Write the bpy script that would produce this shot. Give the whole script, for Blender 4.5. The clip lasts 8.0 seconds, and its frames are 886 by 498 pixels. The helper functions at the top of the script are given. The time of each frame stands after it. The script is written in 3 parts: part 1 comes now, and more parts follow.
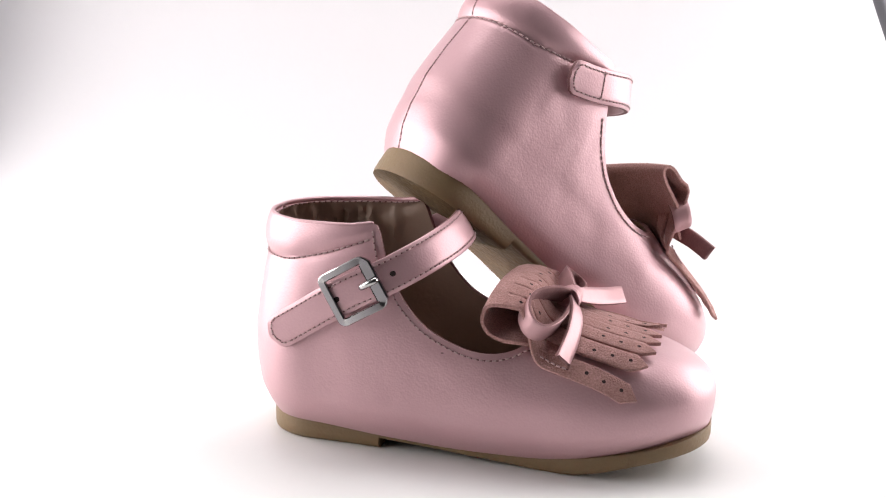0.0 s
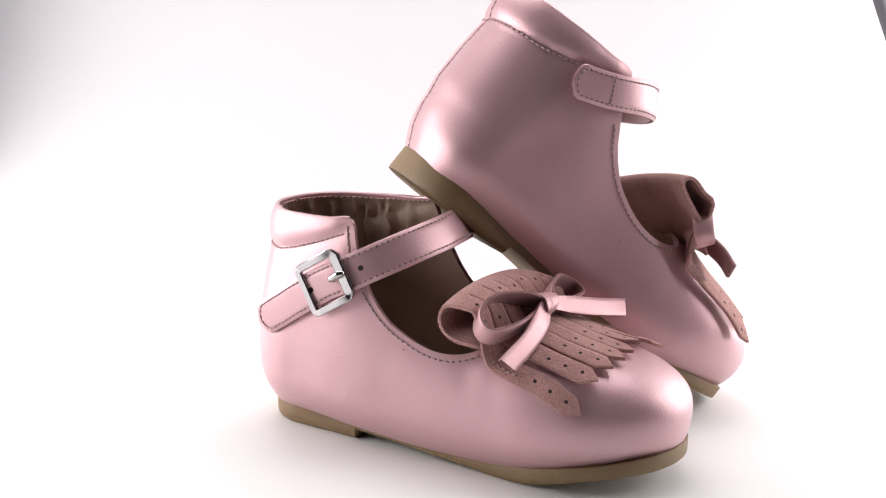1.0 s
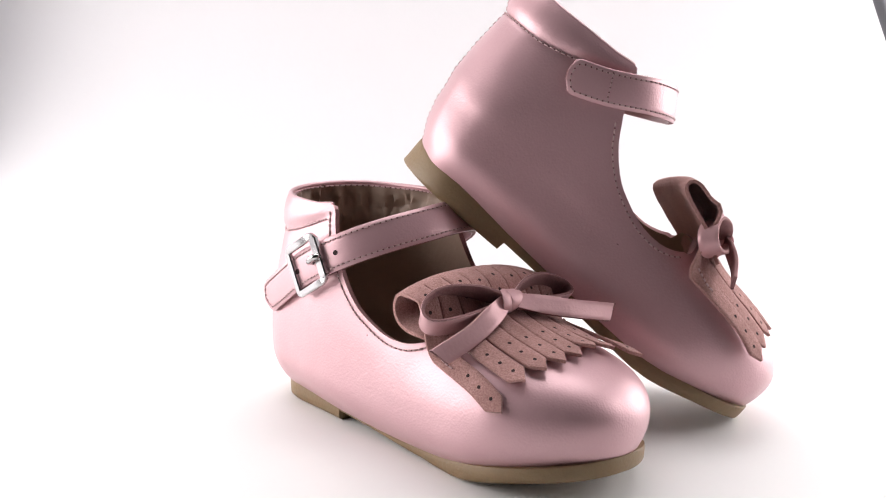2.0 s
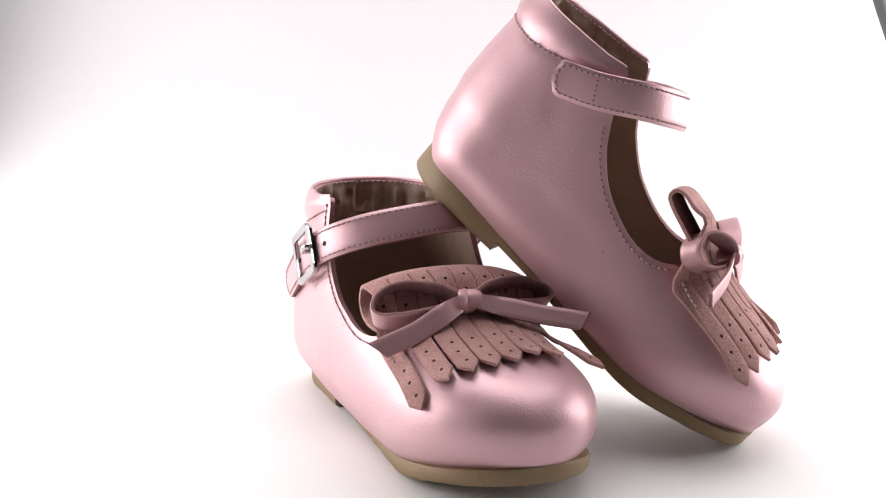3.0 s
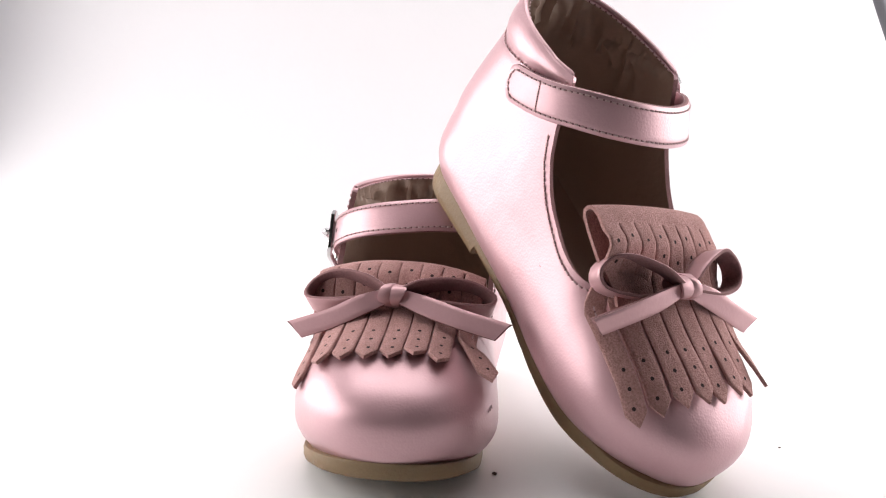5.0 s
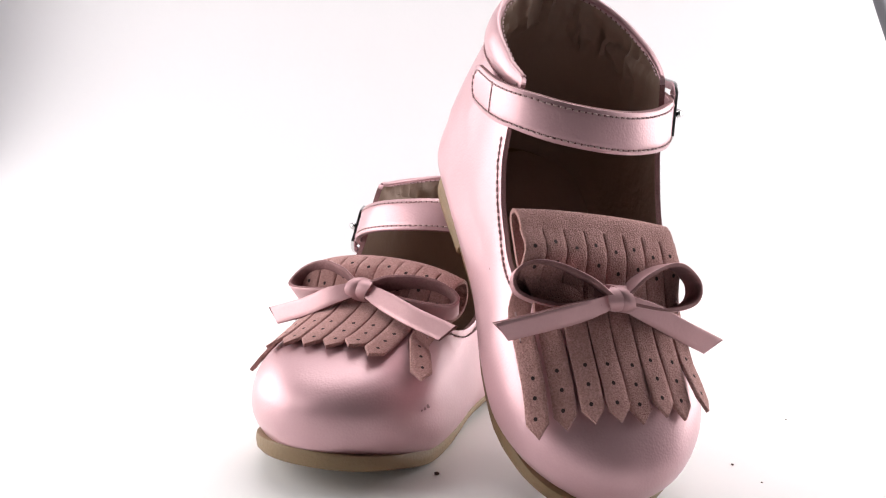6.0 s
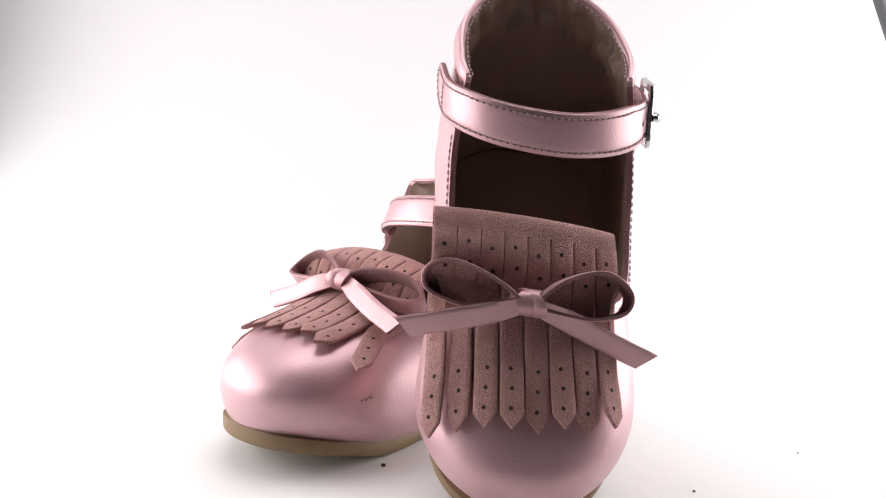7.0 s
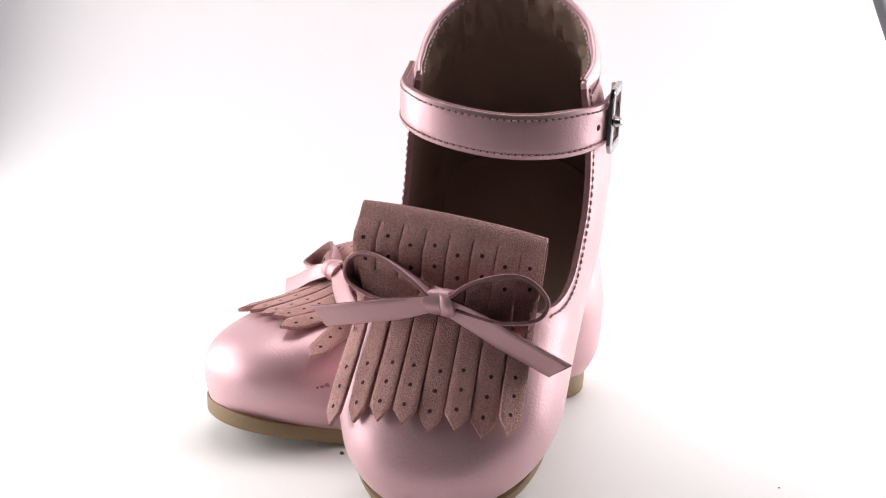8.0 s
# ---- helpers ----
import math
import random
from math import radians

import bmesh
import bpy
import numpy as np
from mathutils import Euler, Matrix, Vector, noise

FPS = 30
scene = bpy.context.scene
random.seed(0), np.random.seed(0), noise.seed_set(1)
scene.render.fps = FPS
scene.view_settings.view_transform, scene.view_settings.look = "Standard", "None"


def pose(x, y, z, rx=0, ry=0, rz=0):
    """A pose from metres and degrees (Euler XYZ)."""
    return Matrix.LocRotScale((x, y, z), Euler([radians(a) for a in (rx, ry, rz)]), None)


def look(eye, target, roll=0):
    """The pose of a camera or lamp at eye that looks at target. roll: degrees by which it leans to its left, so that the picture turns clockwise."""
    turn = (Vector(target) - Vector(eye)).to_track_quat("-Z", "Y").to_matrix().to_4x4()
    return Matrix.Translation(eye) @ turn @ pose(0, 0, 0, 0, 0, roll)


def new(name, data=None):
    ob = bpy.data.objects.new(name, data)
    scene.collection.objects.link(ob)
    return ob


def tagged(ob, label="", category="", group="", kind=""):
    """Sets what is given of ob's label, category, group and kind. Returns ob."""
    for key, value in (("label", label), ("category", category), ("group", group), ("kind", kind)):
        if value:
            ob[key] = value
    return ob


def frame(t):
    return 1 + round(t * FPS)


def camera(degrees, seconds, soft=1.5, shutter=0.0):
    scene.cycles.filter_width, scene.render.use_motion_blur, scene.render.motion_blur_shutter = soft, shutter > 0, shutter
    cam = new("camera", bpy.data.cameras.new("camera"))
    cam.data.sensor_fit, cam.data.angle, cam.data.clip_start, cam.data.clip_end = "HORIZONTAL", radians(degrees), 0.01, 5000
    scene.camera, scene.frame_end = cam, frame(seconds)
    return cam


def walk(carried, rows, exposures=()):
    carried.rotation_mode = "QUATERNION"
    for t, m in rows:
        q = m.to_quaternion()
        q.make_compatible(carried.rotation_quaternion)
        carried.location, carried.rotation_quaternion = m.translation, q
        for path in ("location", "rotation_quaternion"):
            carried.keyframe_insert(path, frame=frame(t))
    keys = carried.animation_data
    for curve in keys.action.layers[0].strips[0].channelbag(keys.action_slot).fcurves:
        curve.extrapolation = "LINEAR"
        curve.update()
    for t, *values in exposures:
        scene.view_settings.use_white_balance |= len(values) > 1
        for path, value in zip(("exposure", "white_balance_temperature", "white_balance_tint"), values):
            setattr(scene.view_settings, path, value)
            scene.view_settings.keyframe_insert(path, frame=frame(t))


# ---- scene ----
# ---------------------------------------------------------------- camera
cam = camera(38.02, 8.0, soft=1.15)
EYE = pose(0, -0.46, 0.1632, 77.713, 0, 1.06) @ pose(0, 0, 0, 0, 0, 1.50)
walk(cam, [(0.0, EYE), (8.0, EYE)])

# the turning of the table: seconds, degrees, rise in metres, two small tilts in degrees
TURN = [
    (0.0, 65.21, -0.0006, 0.04, -0.05),
    (0.5, 57.62, -0.0022, -0.02, -0.07),
    (1.0, 49.53, -0.0011, -0.01, 0.11),
    (1.5, 40.75, 0.0011, 0.02, 0.03),
    (3.0, 15.49, 0.0014, 0.00, -0.04),
    (3.5, 7.85, 0.0015, -0.02, 0.07),
    (4.0, -0.00, 0.0014, -0.05, 0.05),
    (5.5, -24.16, 0.0003, -0.01, 0.09),
    (6.0, -33.22, 0.0002, -0.02, -0.04),
    (6.5, -41.75, 0.0005, -0.02, -0.00),
    (7.0, -50.41, 0.0006, 0.02, -0.13),
    (7.5, -58.46, 0.0006, -0.03, -0.05),
    (8.0, -66.55, 0.0006, -0.02, 0.03)]

# ---------------------------------------------------------------- light
world = bpy.data.worlds.new("dim_room")
scene.world = world
world.use_nodes = True
world.node_tree.nodes["Background"].inputs[0].default_value = (1.0, 0.95, 0.92, 1)
world.node_tree.nodes["Background"].inputs[1].default_value = 0.03
scene.view_settings.exposure = 0.0


def area_lamp(name, eye, target, sx, sy, watts, colour):
    data = bpy.data.lights.new(name, "AREA")
    data.shape, data.size, data.size_y, data.energy, data.color = "RECTANGLE", sx, sy, watts, colour
    ob = new(name, data)
    ob.matrix_world = look(eye, target)
    return ob


area_lamp("side_light", (-0.40, 0.01, 0.15), (0, 0.0, 0.05), 0.50, 0.30, 2.3, (1.0, 0.97, 0.97))
area_lamp("side_light", (0.40, 0.13, 0.16), (0, 0.08, 0.05), 0.42, 0.32, 1.9, (1.0, 0.97, 0.97))
area_lamp("top_light", (0.0, 0.15, 0.58), (0, 0.11, 0), 0.60, 0.30, 2.25, (1.0, 0.98, 0.99))

# ---------------------------------------------------------------- materials
def material(name, base, rough=0.5, metal=0.0, coarse=0.0, fine=0.0, coarse_scale=40.0, fine_scale=900.0,
             bump=0.0, bump_scale=1200.0, cells=False, dark=(0, 0, 0), coat=0.0, sheen=0.0, through_light=0.0, crease=0.0):
    """A surface with stains (coarse), grain (fine) and relief (bump); scales are per metre."""
    m = bpy.data.materials.new(name)
    m.use_nodes = True
    nt = m.node_tree
    bs = nt.nodes["Principled BSDF"]
    bs.inputs["Roughness"].default_value = rough
    bs.inputs["Metallic"].default_value = metal
    bs.inputs["Coat Weight"].default_value = coat
    bs.inputs["Coat Roughness"].default_value = 0.27
    bs.inputs["Sheen Weight"].default_value = sheen
    bs.inputs["Subsurface Weight"].default_value = through_light
    bs.inputs["Subsurface Scale"].default_value = 0.004
    co = nt.nodes.new("ShaderNodeTexCoord")

    def noise_node(scale, detail):
        n = nt.nodes.new("ShaderNodeTexNoise")
        n.inputs["Scale"].default_value, n.inputs["Detail"].default_value = scale, detail
        nt.links.new(co.outputs["Object"], n.inputs["Vector"])
        return n.outputs["Fac"]

    colour = None
    for amount, scale in ((coarse, coarse_scale), (fine, fine_scale)):
        if amount <= 0:
            continue
        mix = nt.nodes.new("ShaderNodeMix")
        mix.data_type = "RGBA"
        ramp = nt.nodes.new("ShaderNodeMapRange")
        ramp.inputs["From Min"].default_value, ramp.inputs["From Max"].default_value = 0.35, 0.68
        ramp.inputs["To Max"].default_value = amount
        nt.links.new(noise_node(scale, 4), ramp.inputs["Value"])
        nt.links.new(ramp.outputs["Result"], mix.inputs["Factor"])
        if colour:
            nt.links.new(colour, mix.inputs["A"])
        else:
            mix.inputs["A"].default_value = (*base, 1)
        mix.inputs["B"].default_value = (*dark, 1)
        colour = mix.outputs["Result"]
    if colour:
        nt.links.new(colour, bs.inputs["Base Color"])
    else:
        bs.inputs["Base Color"].default_value = (*base, 1)
    if bump > 0:
        b = nt.nodes.new("ShaderNodeBump")
        b.inputs["Strength"].default_value, b.inputs["Distance"].default_value = bump, 0.0006
        if cells:
            vo = nt.nodes.new("ShaderNodeTexVoronoi")
            vo.feature = "SMOOTH_F1"
            vo.inputs["Scale"].default_value = bump_scale
            nt.links.new(co.outputs["Object"], vo.inputs["Vector"])
            add = nt.nodes.new("ShaderNodeMath")
            add.operation = "MULTIPLY_ADD"
            add.inputs[1].default_value = 0.25
            nt.links.new(noise_node(bump_scale * 0.6, 2), add.inputs[0])
            nt.links.new(vo.outputs["Distance"], add.inputs[2])
            nt.links.new(add.outputs[0], b.inputs["Height"])
        else:
            nt.links.new(noise_node(bump_scale, 5), b.inputs["Height"])
        nt.links.new(b.outputs["Normal"], bs.inputs["Normal"])
        if crease > 0:
            b2 = nt.nodes.new("ShaderNodeBump")
            b2.inputs["Strength"].default_value, b2.inputs["Distance"].default_value = crease, 0.006
            n2 = nt.nodes.new("ShaderNodeTexNoise")
            n2.inputs["Scale"].default_value, n2.inputs["Detail"].default_value, n2.inputs["Distortion"].default_value = 40.0, 1.5, 0.5
            nt.links.new(co.outputs["Object"], n2.inputs["Vector"])
            nt.links.new(n2.outputs["Fac"], b2.inputs["Height"])
            nt.links.new(b2.outputs["Normal"], b.inputs["Normal"])
        rr = nt.nodes.new("ShaderNodeMapRange")
        rr.inputs["To Min"].default_value, rr.inputs["To Max"].default_value = rough - 0.06, rough + 0.07
        nt.links.new(noise_node(bump_scale * 0.1, 3), rr.inputs["Value"])
        nt.links.new(rr.outputs["Result"], bs.inputs["Roughness"])
    return m


LEATHER = material("pearl_pink_leather", (0.61, 0.375, 0.40), 0.42, 0.40, 0.3, 0.2, 28, 1100, 0.12, 1400, True, (0.54, 0.312, 0.335), coat=0.32, crease=0.05)
RIBBON = material("pink_ribbon_leather", (0.58, 0.345, 0.36), 0.40, 0.32, 0.25, 0.2, 60, 900, 0.16, 900, False, (0.50, 0.28, 0.29), crease=0.10)
SUEDE = material("dusty_pink_suede", (0.56, 0.31, 0.285), 0.95, 0.0, 0.5, 0.8, 90, 1700, 0.9, 2100, False, (0.28, 0.13, 0.115), sheen=0.12)
RAW_EDGE = material("raw_leather_edge", (0.30, 0.15, 0.15), 0.9, 0.0, 0.5, 0.5, 150, 1600, 0.5, 1500, False, (0.17, 0.08, 0.08))
LINING = material("tan_leather_lining", (0.32, 0.22, 0.17), 0.6, 0.0, 0.4, 0.2, 35, 800, 0.3, 500, False, (0.27, 0.19, 0.14))
SOLE = material("gum_rubber", (0.225, 0.148, 0.072), 0.55, 0.0, 0.35, 0.45, 50, 1100, 0.45, 700, False, (0.20, 0.125, 0.065), through_light=0.06)
TREAD = material("crepe_rubber_tread", (0.20, 0.13, 0.06), 0.8, 0.0, 0.5, 0.6, 120, 700, 1.0, 480, True, (0.10, 0.06, 0.025))
THREAD = material("rose_grey_thread", (0.56, 0.39, 0.39), 0.85, 0.0, 0.0, 0.4, 60, 2500, 0.4, 3500, False, (0.42, 0.27, 0.27))
CHROME = material("polished_nickel", (0.50, 0.49, 0.49), 0.09, 1.0, 0.0, 0.15, 60, 500, 0.03, 300, False, (0.55, 0.54, 0.53))
# dark tones painted for the shade inside needle and punched holes
NEEDLE = material("needle_hole_shade", (0.18, 0.09, 0.095), 0.95)
HOLE = material("punched_hole_shade", (0.035, 0.018, 0.018), 0.95)
SCUFF = material("grey_scuff", (0.33, 0.19, 0.20), 0.8, 0.0, 0.6, 0.4, 300, 2500, 0.2, 2500, False, (0.20, 0.11, 0.12))
PAPER = material("white_backdrop_paper", (0.62, 0.605, 0.615), 0.75, 0.0, 0.25, 0.1, 6, 300, 0.05, 500, False, (0.585, 0.57, 0.58))
DISC = material("white_turntable_top", (0.86, 0.85, 0.84), 0.45, 0.0, 0.25, 0.1, 8, 400, 0.04, 400, False, (0.82, 0.81, 0.79))
FABRIC = material("white_tent_fabric", (0.80, 0.79, 0.80), 0.9, 0.0, 0.3, 0.2, 9, 500, 0.2, 800, False, (0.74, 0.73, 0.74))
FRAME = material("grey_tent_frame", (0.10, 0.10, 0.11), 0.5, 0.1, 0.3, 0.0, 30, 500, 0.1, 300, False, (0.06, 0.06, 0.065))
WALLPAINT = material("grey_wall_paint", (0.42, 0.41, 0.41), 0.8, 0.0, 0.3, 0.1, 3, 60, 0.1, 120, False, (0.36, 0.35, 0.35))
GRIT = material("brown_grit", (0.10, 0.06, 0.05), 0.9, 0.0, 0.5, 0.0, 500, 900, 0.3, 900, False, (0.04, 0.02, 0.02))

MM = 0.001


def mesh_of(name, verts, faces, mats, face_mat=None, smooth=True, merge=0.0):
    """A mesh in metres from points in millimetres."""
    me = bpy.data.meshes.new(name)
    bm = bmesh.new()
    vs = [bm.verts.new(Vector(v) * MM) for v in verts]
    for i, f in enumerate(faces):
        if len(set(f)) < 3:
            continue
        try:
            fc = bm.faces.new([vs[k] for k in f])
        except ValueError:
            continue
        fc.smooth = smooth
        fc.material_index = face_mat[i] if face_mat else 0
    if merge:
        bmesh.ops.remove_doubles(bm, verts=bm.verts, dist=merge * MM)
    bmesh.ops.recalc_face_normals(bm, faces=bm.faces)
    bm.to_mesh(me)
    bm.free()
    for m in mats:
        me.materials.append(m)
    if smooth:
        me.set_sharp_from_angle(angle=radians(52))
    return me


def part(name, me, parent, label=""):
    ob = new(name, me)
    ob.parent = parent
    return tagged(ob, label)


def joined(lists):
    """Several (verts, faces) as one."""
    V, F = [], []
    for v, f in lists:
        o = len(V)
        V += [tuple(p) for p in v]
        F += [tuple(k + o for k in q) for q in f]
    return V, F


def spline(pts, n):
    """Catmull-Rom through the points, n samples at even arc length."""
    p = np.array(pts, float)
    q = np.vstack([2 * p[0] - p[1], p, 2 * p[-1] - p[-2]])
    out = []
    for i in range(1, len(q) - 2):
        for t in np.linspace(0, 1, 24, endpoint=False):
            a, b, c, d = q[i - 1], q[i], q[i + 1], q[i + 2]
            out.append(0.5 * (2 * b + (c - a) * t + (2 * a - 5 * b + 4 * c - d) * t * t + (3 * b - a - 3 * c + d) * t ** 3))
    out = np.array(out + [p[-1]])
    s = np.r_[0, np.cumsum(np.linalg.norm(np.diff(out, axis=0), axis=1))]
    at = np.linspace(0, s[-1], n)
    return np.stack([np.interp(at, s, out[:, k]) for k in range(out.shape[1])], 1)


def unit(v):
    return v / np.maximum(np.linalg.norm(v, axis=-1, keepdims=True), 1e-9)


def ribbon(path, across, width, thick, n=40, ends=(0.0, 0.0), bulge=0.0, edge_mat=True):
    """A strip of leather along a path; across: the width's direction at each path point; width: one number or one a point.
    ends: how far the strip's ends are rounded. Gives verts, faces, material slots, and a function of (s, w) -> point, normal."""
    path = np.array(path, float)
    across = np.broadcast_to(np.array(across, float), path.shape)
    wid = np.broadcast_to(np.array(width, float), (len(path),))
    al = spline(np.hstack([path, across, wid[:, None]]), n)
    P, A, Wd = al[:, :3], al[:, 3:6], al[:, 6].copy()
    Tn = unit(np.gradient(P, axis=0))
    A = unit(A - (A * Tn).sum(1, keepdims=True) * Tn)
    N = np.cross(Tn, A)
    s = np.r_[0, np.cumsum(np.linalg.norm(np.diff(P, axis=0), axis=1))]
    for end, d in ((ends[0], s), (ends[1], s[-1] - s)):
        if end:
            k = d < end
            Wd[k] *= np.sqrt(np.clip(1 - ((end - d[k]) / end) ** 2.4, 0.04, 1))
    cs = np.array([-1, -0.96, -0.5, 0, 0.5, 0.96, 1])
    top = np.array([0.36, 0.5, 0.5, 0.5, 0.5, 0.5, 0.36])
    V, F, MI = [], [], []
    nc = len(cs)
    for i in range(n):
        for c, z in zip(cs, top):
            V.append(P[i] + A[i] * c * Wd[i] / 2 + N[i] * (z * thick + bulge * (1 - c * c)))
        for c, z in zip(cs[::-1], top[::-1]):
            V.append(P[i] + A[i] * c * Wd[i] / 2 - N[i] * (z * thick - bulge * (1 - c * c)))
    m = 2 * nc
    for i in range(n - 1):
        for j in range(m):
            F.append((i * m + j, i * m + (j + 1) % m, (i + 1) * m + (j + 1) % m, (i + 1) * m + j))
            MI.append(1 if edge_mat and (j in (nc - 1, m - 1)) else (2 if edge_mat and nc <= j < m - 1 else 0))
    F += [tuple(range(m))[::-1], tuple((n - 1) * m + k for k in range(m))]
    MI += [1 if edge_mat else 0] * 2

    def at(u, w):
        """Point and frame on the outer face: u along the length in mm, w across from -1 to 1."""
        p = np.array([np.interp(u, s, P[:, k]) for k in range(3)])
        a, nn, tt = (unit(np.array([np.interp(u, s, B[:, k]) for k in range(3)])) for B in (A, N, Tn))
        return p + a * w * np.interp(u, s, Wd) / 2 + nn * (thick / 2 + bulge * (1 - w * w)), nn, tt
    return V, F, MI, at, s[-1]


def dash(p, t, n, length, r):
    """One stitch: a short bowed thread lying along t."""
    t, n = unit(t), unit(n)
    b = np.cross(t, n)
    V, F = [], []
    for k, (l, h, q) in enumerate(((-0.5, -0.3, 0.5), (-0.3, 0.5, 1), (0.3, 0.5, 1), (0.5, -0.3, 0.5))):
        c = p + t * l * length + n * h * r
        for a in range(4):
            an = math.pi / 2 * a + math.pi / 4
            V.append(c + (b * math.cos(an) + n * math.sin(an)) * r * q)
    for k in range(3):
        for a in range(4):
            F.append((4 * k + a, 4 * k + (a + 1) % 4, 4 * k + 4 + (a + 1) % 4, 4 * k + 4 + a))
    F += [(3, 2, 1, 0), (12, 13, 14, 15)]
    return V, F


def stitches(points, normals, step=2.3, length=1.6, r=0.36):
    """Stitches along a line of points, with the needle holes between them."""
    points, normals = np.array(points), np.array(normals)
    s = np.r_[0, np.cumsum(np.linalg.norm(np.diff(points, axis=0), axis=1))]
    out, holes = [], []
    for u in np.arange(step / 2, s[-1], step):
        p, q, nn = (np.array([np.interp(x, s, B[:, k]) for k in range(3)]) for x, B in ((u - .3, points), (u + .3, points), (u, normals)))
        out.append(dash((p + q) / 2, q - p, nn, length * random.uniform(0.88, 1.1), r))
        holes.append(disc((p + q) / 2 + unit(q - p) * step / 2, nn, q - p, 0.30, 0.05))
    V, F = joined(out + holes)
    return V, F, [0] * sum(len(f) for _, f in out) + [1] * sum(len(f) for _, f in holes)


def disc(p, n, t, r, h):
    """A small flat disc; for a hole, its dark colour stands for the shade inside."""
    n, t = unit(n), unit(t)
    b = np.cross(n, t)
    V = [p + (t * math.cos(a) * 1.1 + b * math.sin(a)) * r + n * h for a in np.linspace(0, 2 * math.pi, 10, endpoint=False)]
    V.append(p + n * h)
    return V, [(k, (k + 1) % 10, 10) for k in range(10)]


# ---------------------------------------------------------------- the form of a shoe, in millimetres
# x runs from the heel to the toe, y to the inner side, z up from the ground
HEEL = -12.0
HEEL_C, HEEL_A, TOE_C, TOE_A = 14.0, 26.0, 106.0, 45.0


def ease(x, xs, ys):
    """A smooth curve through a few heights."""
    x = np.asarray(x, float)
    k = np.clip(np.searchsorted(xs, x) - 1, 0, len(xs) - 2)
    xs, ys = np.array(xs, float), np.array(ys, float)
    d = np.gradient(ys, xs)
    h = xs[k + 1] - xs[k]
    t = np.clip((x - xs[k]) / h, 0, 1)
    return ((2 * t ** 3 - 3 * t ** 2 + 1) * ys[k] + (t ** 3 - 2 * t ** 2 + t) * h * d[k]
            + (3 * t ** 2 - 2 * t ** 3) * ys[k + 1] + (t ** 3 - t ** 2) * h * d[k + 1])


def closing(x):
    """How the widths close at heel and toe."""
    x = np.asarray(x, float)
    a = np.clip((HEEL_C - x) / HEEL_A, 0, 1)
    b = np.clip((x - TOE_C) / TOE_A, 0, 1)
    return np.clip(1 - a ** 2.2, 0, 1) ** (1 / 2.2) * np.clip(1 - b ** 2.15, 0, 1) ** (1 / 2.15)


def half_width(x, side):
    """side -1: outer, +1: inner."""
    if side < 0:
        w = ease(x, [-16, 14, 40, 65, 90, 110, 151], [31, 32, 33, 31.8, 31.8, 32.8, 33.6])
    else:
        w = ease(x, [-16, 14, 40, 65, 90, 110, 151], [31, 31.5, 31, 31.0, 34.0, 35.5, 34])
    return w * closing(x)


def middle(x):
    return ease(x, [-16, 30, 80, 120, 151], [-1.2, -0.5, 0, 2.0, 4.5])


def widest(x):
    return ease(x, [-16, 20, 60, 100, 130, 151], [22, 21, 18, 16.5, 20, 23.5])


def sole_top(x):
    return ease(x, [-16, 20, 45, 75, 100, 125, 151], [9.9, 8.7, 6.8, 4.8, 5.1, 9.2, 14.3])


def ridge(x):
    """The height of the middle of the instep and toe; over the opening it is the foot's."""
    x = np.asarray(x, float)
    b = np.clip((x - TOE_C) / TOE_A, 0, 1)
    h = ease(x, [-16, 30, 42, 55, 70, 85, 95, 106, 151], [116, 114, 106, 86, 66, 53, 49, 46, 41.5])
    return widest(x) + (h - widest(x)) * np.clip(1 - b ** 2.4, 0, 1) ** (1 / 2.4)


def cut(x, side):
    """The height at which the opening's edge cuts the wall."""
    if x < 48.6:
        return np.interp(x, [-16, 8, 30, 38.6, 40.2, 41.6, 44.5, 48.6], [78.6, 78.3, 79.0, 80.2, 77.5, 72.5, 64.5, 57])
    return ease(x, [-16, 8, 30, 39.0, 41.5, 44, 48.6, 56.4, 64.5, 76, 84, 90, 93.5, 96], [78.6, 78.3, 79.0, 80.2, 72, 65, 57, 48, 43.2, 39.8, 40.2, 42.8, 46, 60])


POWER = 2.5


def collar_seam(x):
    """The height of the seam under the padded collar; it climbs to the rim at the front corner."""
    return 65.5 + 11.0 * np.clip((np.asarray(x, float) - 3) / 36, 0, 1) ** 1.4


